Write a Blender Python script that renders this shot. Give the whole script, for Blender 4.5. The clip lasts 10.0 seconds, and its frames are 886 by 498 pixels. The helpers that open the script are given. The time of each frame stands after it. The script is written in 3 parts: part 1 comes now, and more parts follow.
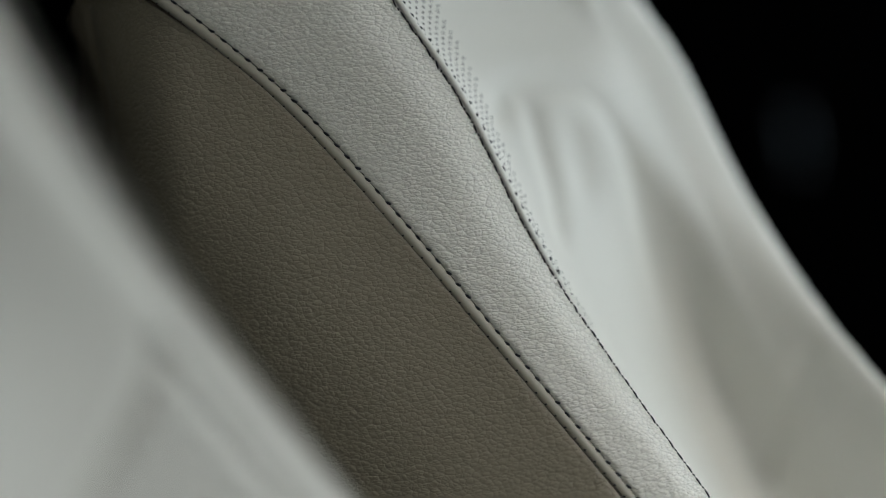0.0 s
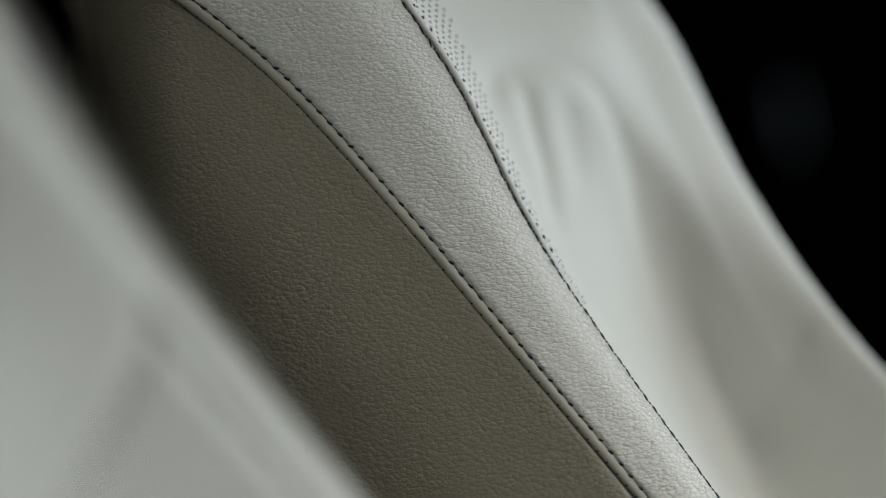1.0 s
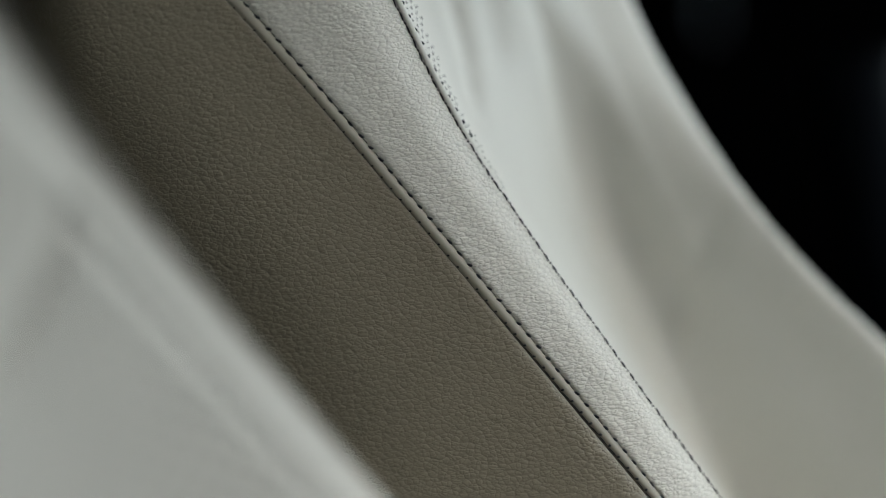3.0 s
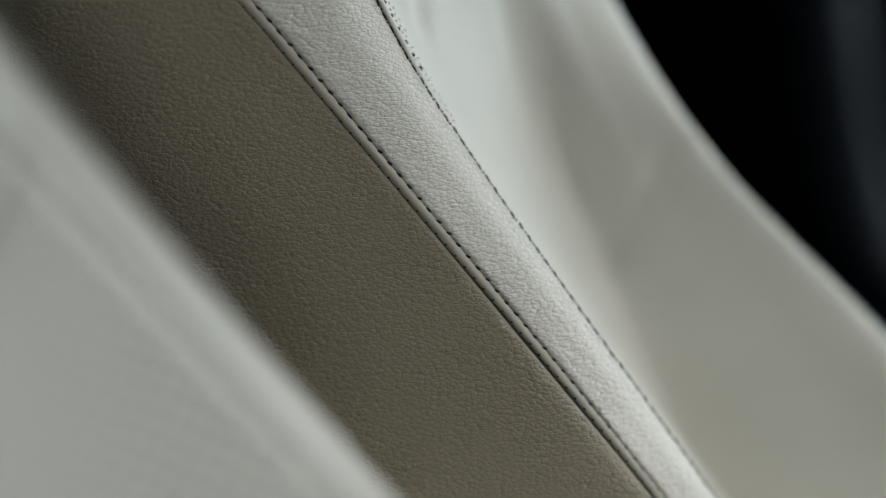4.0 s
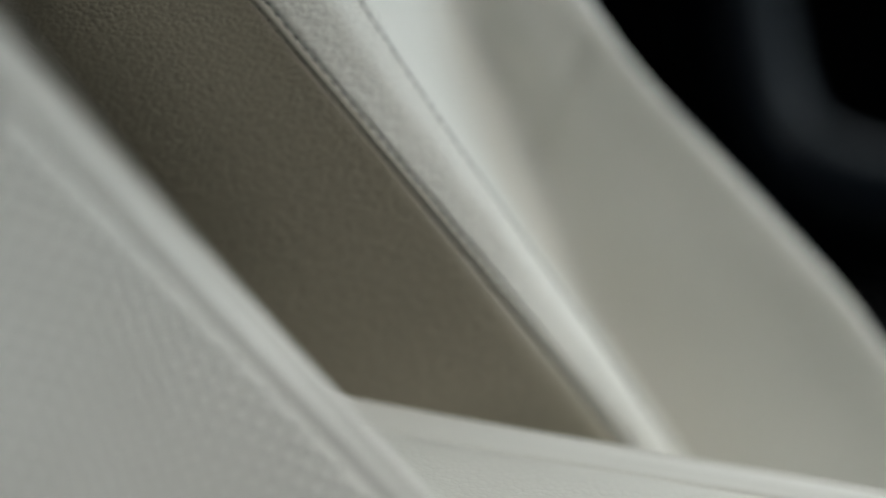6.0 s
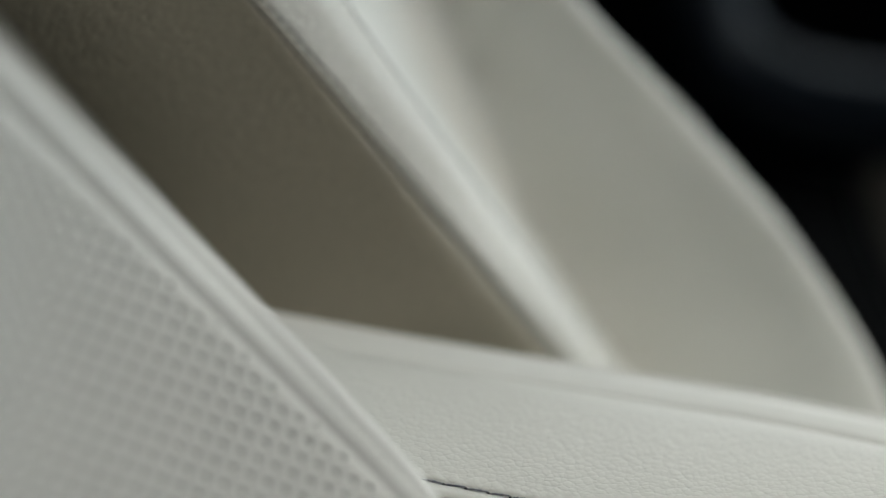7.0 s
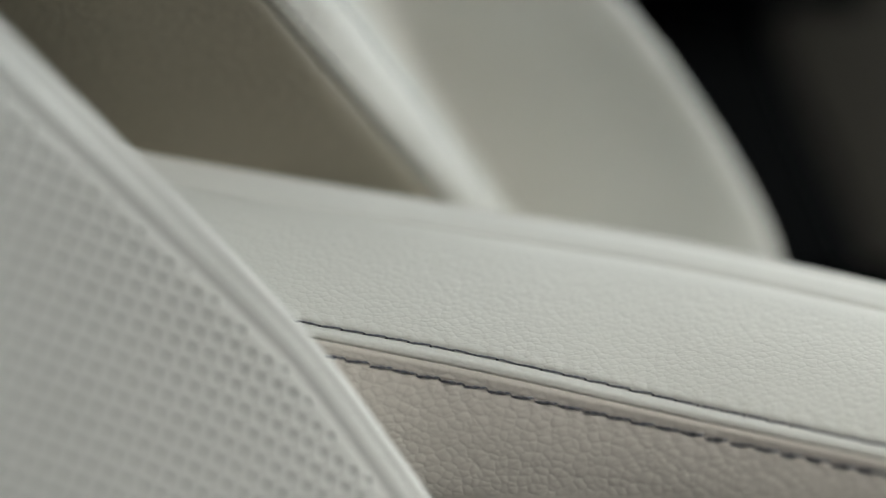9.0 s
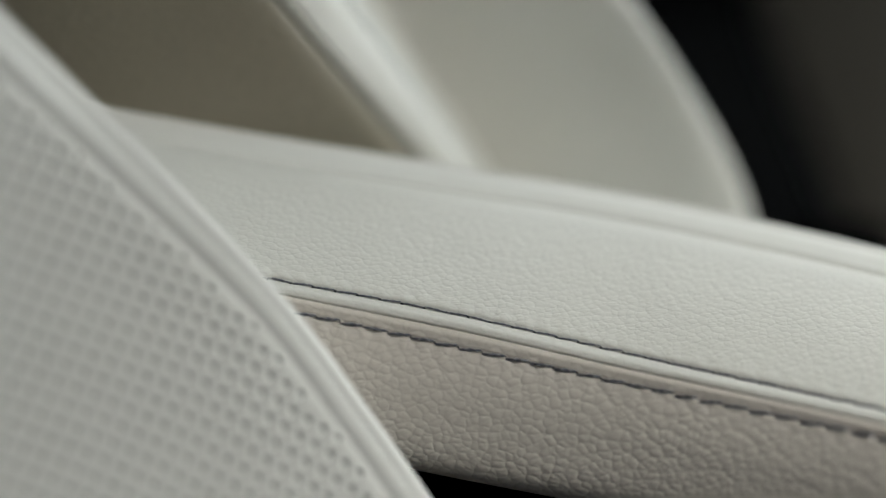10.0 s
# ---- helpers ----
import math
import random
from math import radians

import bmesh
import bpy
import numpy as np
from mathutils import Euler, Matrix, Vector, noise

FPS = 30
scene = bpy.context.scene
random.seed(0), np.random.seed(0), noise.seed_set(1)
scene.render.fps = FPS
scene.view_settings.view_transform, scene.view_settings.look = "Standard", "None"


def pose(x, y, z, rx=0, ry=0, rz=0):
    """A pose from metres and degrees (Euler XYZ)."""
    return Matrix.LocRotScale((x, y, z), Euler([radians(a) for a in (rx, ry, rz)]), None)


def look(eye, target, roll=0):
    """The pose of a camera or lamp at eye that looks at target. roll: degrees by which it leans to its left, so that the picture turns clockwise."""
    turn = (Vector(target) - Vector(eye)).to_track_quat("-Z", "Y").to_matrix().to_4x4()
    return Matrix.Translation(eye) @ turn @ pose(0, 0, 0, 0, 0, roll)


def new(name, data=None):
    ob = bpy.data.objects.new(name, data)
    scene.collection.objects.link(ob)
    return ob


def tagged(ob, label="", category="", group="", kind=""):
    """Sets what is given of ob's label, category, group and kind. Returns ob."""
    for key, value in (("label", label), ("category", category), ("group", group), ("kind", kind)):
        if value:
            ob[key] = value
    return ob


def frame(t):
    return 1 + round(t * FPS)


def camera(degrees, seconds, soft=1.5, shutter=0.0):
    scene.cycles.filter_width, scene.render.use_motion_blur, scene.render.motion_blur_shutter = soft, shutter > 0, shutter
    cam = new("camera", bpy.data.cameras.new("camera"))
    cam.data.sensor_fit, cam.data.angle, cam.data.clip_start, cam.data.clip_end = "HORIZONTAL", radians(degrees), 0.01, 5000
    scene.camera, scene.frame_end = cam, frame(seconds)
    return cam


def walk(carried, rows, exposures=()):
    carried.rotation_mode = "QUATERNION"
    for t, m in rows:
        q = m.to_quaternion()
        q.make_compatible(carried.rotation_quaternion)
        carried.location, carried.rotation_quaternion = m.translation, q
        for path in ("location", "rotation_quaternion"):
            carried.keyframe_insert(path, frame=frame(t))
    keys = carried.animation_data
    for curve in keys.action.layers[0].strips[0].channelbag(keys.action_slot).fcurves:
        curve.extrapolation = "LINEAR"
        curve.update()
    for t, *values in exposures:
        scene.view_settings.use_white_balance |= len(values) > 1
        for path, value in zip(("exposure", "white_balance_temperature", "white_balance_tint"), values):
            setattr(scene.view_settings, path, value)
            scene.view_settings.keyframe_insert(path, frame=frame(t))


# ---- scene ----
# ---- camera ----
cam = camera(36.0, 10.0, soft=1.1)
cam.data.dof.use_dof = True
cam.data.dof.focus_distance = 0.3910
cam.data.dof.aperture_fstop = 1.75
# seconds, place in metres, turn in degrees
PATH = [
    (0, 0.0000, 0.0000, 0.7000, 82.000, 0.030, -0.004),
    (0.5, 0.0000, 0.0000, 0.7000, 81.666, 0.021, -0.039),
    (1, 0.0000, 0.0000, 0.7000, 81.085, -0.020, -0.291),
    (1.5, 0.0000, 0.0000, 0.7000, 80.277, -0.108, -0.824),
    (2, 0.0000, 0.0000, 0.7000, 79.059, -0.253, -1.620),
    (2.75, 0.0000, 0.0000, 0.7000, 76.999, -0.560, -3.084),
    (3.5, 0.0000, 0.0000, 0.7000, 74.857, -0.942, -4.632),
    (4, -0.0012, -0.0011, 0.7017, 73.315, -1.300, -5.776),
    (4.5, -0.0039, -0.0038, 0.7057, 72.123, -1.667, -6.579),
    (5, -0.0082, -0.0079, 0.7119, 70.698, -2.086, -7.267),
    (5.25, -0.0102, -0.0102, 0.7153, 69.991, -2.248, -7.707),
    (5.5, -0.0122, -0.0125, 0.7187, 69.113, -2.410, -8.317),
    (5.8, -0.0130, -0.0165, 0.7237, 67.724, -2.602, -9.168),
    (6.2, -0.0113, -0.0239, 0.7312, 65.856, -2.745, -9.875),
    (6.6, -0.0082, -0.0302, 0.7371, 64.182, -2.857, -10.363),
    (7, -0.0052, -0.0322, 0.7390, 62.799, -3.066, -10.961),
    (7.5, -0.0015, -0.0322, 0.7390, 61.061, -3.412, -11.848),
    (8, 0.0022, -0.0322, 0.7390, 59.282, -3.777, -12.746),
    (8.5, 0.0056, -0.0322, 0.7390, 57.713, -4.169, -13.381),
    (9, 0.0084, -0.0322, 0.7390, 56.247, -4.531, -13.889),
    (9.5, 0.0103, -0.0322, 0.7390, 55.080, -4.850, -14.261),
    (10, 0.0110, -0.0322, 0.7390, 54.479, -5.112, -14.507),
]
walk(cam, [(r[0], pose(*r[1:])) for r in PATH], exposures=[(0, 0.0, 6500, 10), (10, 0.0, 6500, 10)])

# ---- light ----
world = bpy.data.worlds.new("world")
scene.world = world
world.use_nodes = True
sky = world.node_tree.nodes.new("ShaderNodeTexSky")
sky.sky_type = "NISHITA"
sky.sun_disc = False
sky.sun_elevation, sky.sun_rotation = radians(40), radians(90)
world.node_tree.links.new(sky.outputs[0], world.node_tree.nodes["Background"].inputs[0])
world.node_tree.nodes["Background"].inputs[1].default_value = 0.05


def area_lamp(name, eye, target, width, height, power, colour):
    lamp = bpy.data.lights.new(name, "AREA")
    lamp.shape, lamp.size, lamp.size_y, lamp.energy, lamp.color = "RECTANGLE", width, height, power, colour
    ob = new(name, lamp)
    ob.matrix_world = look(eye, target)
    return ob


# Added lamps, set where the shading asks for light; no window is seen.
area_lamp("overhead_lamp", (0.95, -0.10, 1.75), (0.50, 0.15, 0.5), 0.5, 0.7, 65, (0.985, 1.0, 0.965))
area_lamp("far_side_lamp", (0.75, 1.42, 1.10), (0.1, 0.45, 0.5), 0.9, 0.36, 4.5, (0.92, 1.0, 1.02))
area_lamp("near_side_lamp", (0.55, -0.82, 1.0), (0.1, 0.4, 0.5), 0.9, 0.5, 0.8, (1.0, 0.98, 0.95))
area_lamp("front_lamp", (1.56, 0.55, 1.02), (0.1, 0.45, 0.5), 1.2, 0.5, 10, (0.80, 0.96, 1.03))


# ---- materials ----
def nodes_of(name, rough, metal=0.0):
    m = bpy.data.materials.new(name)
    m.use_nodes = True
    n, l = m.node_tree.nodes, m.node_tree.links
    b = n["Principled BSDF"]
    b.inputs["Roughness"].default_value, b.inputs["Metallic"].default_value = rough, metal
    return m, n, l, b


def mathn(n, l, op, a, b, c=None):
    k = n.new("ShaderNodeMath")
    k.operation = op
    for i, v in enumerate((a, b, c)):
        if v is None:
            continue
        if isinstance(v, (int, float)):
            k.inputs[i].default_value = v
        else:
            l.new(v, k.inputs[i])
    return k.outputs[0]


def leather(name, colour, cell, relief, rough=0.5, stretch=(1, 1, 1), turn=(0, 0, 0), crease_shade=0.12, edge=0.2, flat=0.35, dome=0.7, fine=0.15, uneven=0.4, lines=0.3):
    """Grained leather: irregular plates (cell, in metres) with flat tops (flat) parted by creases (edge: their width as a share of a plate), finer
    creases within some of them (fine), a swell on each plate (dome), long creases across
    them (lines), and slow changes of depth (uneven) and of tone."""
    m, n, l, b = nodes_of(name, rough)
    tc = n.new("ShaderNodeTexCoord")
    mp = n.new("ShaderNodeMapping")
    mp.inputs["Scale"].default_value = stretch
    mp.inputs["Rotation"].default_value = [radians(a) for a in turn]
    l.new(tc.outputs["Object"], mp.inputs[0])

    def noise(size, detail, vector, colour_out=False):
        t = n.new("ShaderNodeTexNoise")
        t.inputs["Scale"].default_value, t.inputs["Detail"].default_value = 1 / size, detail
        l.new(vector, t.inputs["Vector"])
        return t.outputs["Color" if colour_out else 0]

    def warped(vector, size, amount):
        off = n.new("ShaderNodeVectorMath")
        off.operation = "MULTIPLY_ADD"
        l.new(noise(size, 2, vector, True), off.inputs[0])
        off.inputs[1].default_value = [amount] * 3
        l.new(vector, off.inputs[2])
        return off.outputs[0]

    def ramp(value, lo, hi):
        k = n.new("ShaderNodeMapRange")
        k.interpolation_type = "SMOOTHSTEP"
        k.inputs["From Min"].default_value, k.inputs["From Max"].default_value = lo, hi
        l.new(value, k.inputs["Value"])
        return k.outputs[0]

    def voronoi(feature, size, vector):
        v = n.new("ShaderNodeTexVoronoi")
        v.feature = feature
        v.inputs["Scale"].default_value = 1 / size
        l.new(vector, v.inputs["Vector"])
        return v.outputs["Distance"]

    place = warped(warped(mp.outputs[0], cell * 2.6, cell * 0.8), cell * 0.7, cell * 0.25)
    far = voronoi("DISTANCE_TO_EDGE", cell, place)
    plate = ramp(far, 0.0, edge)
    middle_of = voronoi("F1", cell, place)
    swell = mathn(n, l, "MULTIPLY_ADD", mathn(n, l, "MULTIPLY", middle_of, middle_of), -1.4, 1.0)
    small = ramp(voronoi("DISTANCE_TO_EDGE", cell * 0.55, warped(place, cell * 1.1, cell * 0.8)), 0.0, 0.34)
    here = ramp(noise(cell * 2.2, 2, tc.outputs["Object"]), 0.36, 0.62)
    depth = ramp(noise(cell * 3.0, 3, tc.outputs["Object"]), 0.32, 0.68)
    slow = noise(0.045, 4, tc.outputs["Object"])
    grain = noise(cell / 3.5, 3, tc.outputs["Object"])
    h = mathn(n, l, "MULTIPLY", mathn(n, l, "MULTIPLY_ADD", swell, dome, mathn(n, l, "MULTIPLY", plate, flat)), mathn(n, l, "MULTIPLY_ADD", depth, uneven, 1 - uneven))
    h = mathn(n, l, "MULTIPLY_ADD", mathn(n, l, "MULTIPLY", small, here), fine, h)
    drawn = n.new("ShaderNodeMapping")
    drawn.inputs["Scale"].default_value = (0.42, 1.0, 1.0)
    drawn.inputs["Rotation"].default_value = [radians(a) for a in (0, 18, 0)]
    l.new(place, drawn.inputs[0])
    long = ramp(voronoi("DISTANCE_TO_EDGE", cell * 1.5, drawn.outputs[0]), 0.0, 0.13)
    h = mathn(n, l, "MULTIPLY_ADD", long, lines, h)
    h = mathn(n, l, "MULTIPLY_ADD", grain, 0.09, h)
    bump = n.new("ShaderNodeBump")
    bump.inputs["Strength"].default_value, bump.inputs["Distance"].default_value = 1.0, relief
    l.new(h, bump.inputs["Height"])
    l.new(bump.outputs[0], b.inputs["Normal"])
    # Creases are darkened in the colour for their shade; the slow tone is random.
    shade = mathn(n, l, "MULTIPLY_ADD", plate, crease_shade, mathn(n, l, "MULTIPLY_ADD", slow, 0.10, 0.95 - crease_shade))
    mix = n.new("ShaderNodeVectorMath")
    mix.operation = "SCALE"
    mix.inputs[0].default_value = colour
    l.new(shade, mix.inputs["Scale"])
    l.new(mix.outputs[0], b.inputs["Base Color"])
    l.new(mathn(n, l, "MULTIPLY_ADD", grain, 0.16, rough - 0.08), b.inputs["Roughness"])
    b.inputs["Specular IOR Level"].default_value = 0.45
    return m


def plain(name, colour, rough, scale=60.0, vary=0.2, relief=0.0, metal=0.0, gloss=0.3):
    """A plain finish with a little mottling and, where asked for, fine relief."""
    m, n, l, b = nodes_of(name, rough, metal)
    tc = n.new("ShaderNodeTexCoord")
    tx = n.new("ShaderNodeTexNoise")
    tx.inputs["Scale"].default_value, tx.inputs["Detail"].default_value = scale, 5
    l.new(tc.outputs["Object"], tx.inputs["Vector"])
    mix = n.new("ShaderNodeVectorMath")
    mix.operation = "SCALE"
    mix.inputs[0].default_value = colour
    l.new(mathn(n, l, "MULTIPLY_ADD", tx.outputs[0], 2 * vary, 1 - vary), mix.inputs["Scale"])
    l.new(mix.outputs[0], b.inputs["Base Color"])
    b.inputs["Specular IOR Level"].default_value = gloss
    if relief:
        bump = n.new("ShaderNodeBump")
        bump.inputs["Distance"].default_value = relief
        l.new(tx.outputs[0], bump.inputs["Height"])
        l.new(bump.outputs[0], b.inputs["Normal"])
    return m


IVORY = (0.655, 0.641, 0.59)
# Bolster: the same ivory leather with its base raised, so it looks better lit.
lit_ivory_leather = leather("lit_ivory_leather", (0.78, 0.758, 0.693), 0.0012, 0.00027, 0.40, stretch=(0.66, 1.0, 1.15), turn=(0, 25, 0), crease_shade=0.12, edge=0.25, flat=0.15, dome=1.0, lines=0.42)
ivory_smooth = leather("ivory_smooth_leather", IVORY, 0.0014, 0.00002, 0.5, crease_shade=0.02)
cushion_leather = leather("ivory_cushion_leather", (0.60, 0.585, 0.53), 0.0017, 0.00014, stretch=(0.8, 1.0, 1.05), crease_shade=0.03, edge=0.3, flat=0.15, dome=0.9, fine=0.08, lines=0.15)
# Cushion side: its warm shaded tone is put into the base colour.
side_leather = leather("coarse_ivory_leather", (0.62, 0.565, 0.495), 0.0024, 0.00016, stretch=(0.8, 1.0, 1.1), turn=(0, -15, 0), crease_shade=0.05, edge=0.3, flat=0.25, dome=0.9, fine=0.0, lines=0.10, uneven=0.3)
# Side panel: the shade it lies in is put into this taupe base colour.
shaded_leather = leather("shaded_side_leather", (0.240, 0.209, 0.152), 0.00135, 0.00028, 0.45, stretch=(0.75, 1.0, 1.1), turn=(0, 25, 0), crease_shade=0.12, flat=0.2, dome=0.9, fine=0.05)
piping_leather = leather("piping_leather", (0.33, 0.305, 0.25), 0.0012, 0.00003, 0.5, crease_shade=0.03)
thread = plain("charcoal_thread", (0.016, 0.017, 0.021), 0.75, 3000, 0.4, 0.0001)
slate_thread = plain("slate_thread", (0.13, 0.132, 0.150), 0.5, 3000, 0.5, 0.0002)
# Floors of shallow holes: the shade of deeper ones is put into these colours.
hole_dark = plain("pale_hole_shade", (0.54, 0.53, 0.485), 0.9)
hole_black = plain("dark_hole_shade", (0.04, 0.04, 0.04), 0.9)
black_trim = plain("black_trim", (0.0012, 0.0012, 0.0013), 0.9, 40, 0.3, gloss=0.0)
gloss_trim = plain("gloss_black_trim", (0.004, 0.006, 0.009), 0.35, 40, 0.2, gloss=0.08)
# Lighter bluish base that stands in for a small glint.
glint_trim = plain("bluish_glint_trim", (0.014, 0.019, 0.024), 0.35, 40, 0.2, gloss=0.3)
black_carpet = plain("black_carpet", (0.006, 0.006, 0.006), 0.95, 900, 0.5, 0.001, gloss=0.04)
headliner = plain("dark_headliner", (0.02, 0.02, 0.02), 0.95, 500, 0.3, 0.0004)
door_leather = leather("beige_door_leather", (0.13, 0.12, 0.10), 0.002, 0.0002)


# ---- shapes ----
def spline(points, t):
    """Points of a smooth curve through control points (or through rows of them) at the parameters t."""
    p = np.asarray(points, float)
    p = np.concatenate([[2 * p[0] - p[1]], p, [2 * p[-1] - p[-2]]])
    t = np.clip(np.asarray(t, float), 0, len(p) - 3 - 1e-9)
    i = t.astype(int)
    s = (t - i).reshape((-1,) + (1,) * (p.ndim - 1))
    a, b, c, d = p[i], p[i + 1], p[i + 2], p[i + 3]
    return 0.5 * (2 * b + (c - a) * s + (2 * a - 5 * b + 4 * c - d) * s**2 + (3 * b - a - 3 * c + d) * s**3)


class Sheet:
    """A smooth upholstered surface through long lines: u runs from line to line, v along them."""

    def __init__(self, lines, side=1.0, first=0):
        self.lines, self.side, self.first = np.asarray(lines, float), side, first

    def at(self, u, v):
        u, v = np.broadcast_arrays(np.atleast_1d(np.asarray(u, float)), np.atleast_1d(np.asarray(v, float)))
        out = np.empty(u.shape + (3,))
        along = spline(self.lines.transpose(1, 0, 2), v.ravel())
        flat = u.ravel() - self.first
        p = np.concatenate([2 * along[:, :1] - along[:, 1:2], along, 2 * along[:, -1:] - along[:, -2:-1]], 1)
        flat = np.clip(flat, 0, self.lines.shape[0] - 1 - 1e-9)
        i = flat.astype(int)
        s = (flat - i)[:, None]
        r = np.arange(len(flat))
        a, b, c, d = p[r, i], p[r, i + 1], p[r, i + 2], p[r, i + 3]
        q = 0.5 * (2 * b + (c - a) * s + (2 * a - 5 * b + 4 * c - d) * s**2 + (3 * b - a - 3 * c + d) * s**3)
        return q.reshape(out.shape)

    def normal(self, u, v):
        e = 0.02
        du = self.at(np.asarray(u) + e, v) - self.at(np.asarray(u) - e, v)
        dv = self.at(u, np.asarray(v) + e) - self.at(u, np.asarray(v) - e)
        n = np.cross(du, dv)
        return self.side * n / np.maximum(np.linalg.norm(n, axis=-1, keepdims=True), 1e-12)

    def point(self, u, v, lift=0.0):
        return self.at(u, v) + self.normal(u, v) * np.asarray(lift)[..., None]


def reach(sheet, u, v, side):
    """Metres per unit of u beside the line u, on one side of it."""
    e = 0.05 * side
    return np.linalg.norm(sheet.at(np.full_like(v, u) + e, v) - sheet.at(np.full_like(v, u), v), axis=-1) / 0.05


def beside(sheet, u, U, V):
    """Signed metres from the line u."""
    right, left = reach(sheet, u, V, 1), reach(sheet, u, V, -1)
    return (U - u) * np.where(U > u, right, left)


def ditch(d, depth, width):
    return -depth * np.exp(-((d / width) ** 2))


def mesh_object(name, verts, faces, mats, parent=None, label="", slots=None, smooth=True):
    me = bpy.data.meshes.new(name)
    me.from_pydata([tuple(v) for v in verts], [], faces)
    for m in mats if isinstance(mats, (list, tuple)) else [mats]:
        me.materials.append(m)
    me.polygons.foreach_set("use_smooth", [smooth] * len(me.polygons))
    if slots is not None:
        me.polygons.foreach_set("material_index", slots)
    me.update()
    ob = new(name, me)
    if parent is not None:
        ob.parent = parent
    return tagged(ob, label)


def panel(name, sheet, u0, u1, nu, v0, v1, nv, mat, parent, label="", lift=None, us=None):
    """One upholstery panel: a stretch of a sheet, with its edges turned under so that it has thickness."""
    u = np.linspace(u0, u1, nu) if us is None else np.asarray(us)
    v = np.linspace(v0, v1, nv)
    U, W = np.meshgrid(u, v, indexing="ij")
    up = np.zeros_like(U) if lift is None else lift(U, W)
    nrm = sheet.normal(U, W)
    p = sheet.at(U, W) + nrm * up[..., None]
    rim = [(i, 0) for i in range(len(u))] + [(len(u) - 1, j) for j in range(1, nv)]
    rim += [(i, nv - 1) for i in range(len(u) - 2, -1, -1)] + [(0, j) for j in range(nv - 2, 0, -1)]
    verts = list(p.reshape(-1, 3))
    n = len(u) * nv
    verts += [p[i, j] - nrm[i, j] * 0.004 for i, j in rim]
    quad = [(i * nv + j, (i + 1) * nv + j, (i + 1) * nv + j + 1, i * nv + j + 1) for i in range(len(u) - 1) for j in range(nv - 1)]
    if sheet.side < 0:
        quad = [q[::-1] for q in quad]
    k = len(rim)
    for a in range(k):
        b = (a + 1) % k
        q = (rim[a][0] * nv + rim[a][1], rim[b][0] * nv + rim[b][1], n + b, n + a)
        quad.append(q if sheet.side < 0 else q[::-1])
    return mesh_object(name, verts, quad, mat, parent, label)


def tube(name, pts, radius, mat, parent, label="", sides=10):
    """A round cord along a line of points."""
    pts = np.asarray(pts, float)
    tan = np.gradient(pts, axis=0)
    tan /= np.linalg.norm(tan, axis=1, keepdims=True)
    ref = np.array([0.0, 1.0, 0.0])
    a = np.cross(tan, ref)
    a /= np.linalg.norm(a, axis=1, keepdims=True)
    b = np.cross(tan, a)
    verts, faces = [], []
    for k in range(sides):
        th = 2 * math.pi * k / sides
        verts.append(pts + radius * (math.cos(th) * a + math.sin(th) * b))
    verts = np.stack(verts, 1).reshape(-1, 3)
    for i in range(len(pts) - 1):
        for k in range(sides):
            faces.append((i * sides + k, i * sides + (k + 1) % sides, (i + 1) * sides + (k + 1) % sides, (i + 1) * sides + k))
    faces.append(tuple(range(sides))[::-1])
    faces.append(tuple((len(pts) - 1) * sides + k for k in range(sides)))
    return mesh_object(name, verts, faces, mat, parent, label)


def evenly(sheet, u, v0, v1, step, shift=0.0):
    """Parameters v along the line u, spaced evenly in metres."""
    v = np.linspace(v0, v1, 800)
    p = sheet.at(np.full_like(v, u), v)
    s = np.concatenate([[0], np.cumsum(np.linalg.norm(np.diff(p, axis=0), axis=1))])
    return np.interp(np.arange(shift, s[-1], step), s, v)


def stitch_mesh(name, length, radius, mat, sag=0.3, ply=0.0, rings=7, sides=6):
    """One stitch: a short twisted thread, thick in the middle, whose ends dip into the leather."""
    verts, faces = [], []
    for i in range(rings):
        f = i / (rings - 1) * 2 - 1
        r = radius * math.sqrt(max(1 - 0.75 * f * f, 0.05))
        for k in range(sides):
            th = 2 * math.pi * k / sides + f * 1.2
            w = r * (1 + ply * math.cos(2 * th - f * 9))
            verts.append((f * length / 2, w * math.cos(th), w * math.sin(th) - sag * radius * 2.2 * f * f))
    for i in range(rings - 1):
        for k in range(sides):
            faces.append((i * sides + k, (i + 1) * sides + k, (i + 1) * sides + (k + 1) % sides, i * sides + (k + 1) % sides))
    me = bpy.data.meshes.new(name)
    me.from_pydata(verts, [], faces + [tuple(range(sides)), tuple((rings - 1) * sides + k for k in range(sides - 1, -1, -1))])
    me.materials.append(mat)
    me.polygons.foreach_set("use_smooth", [True] * len(me.polygons))
    return me


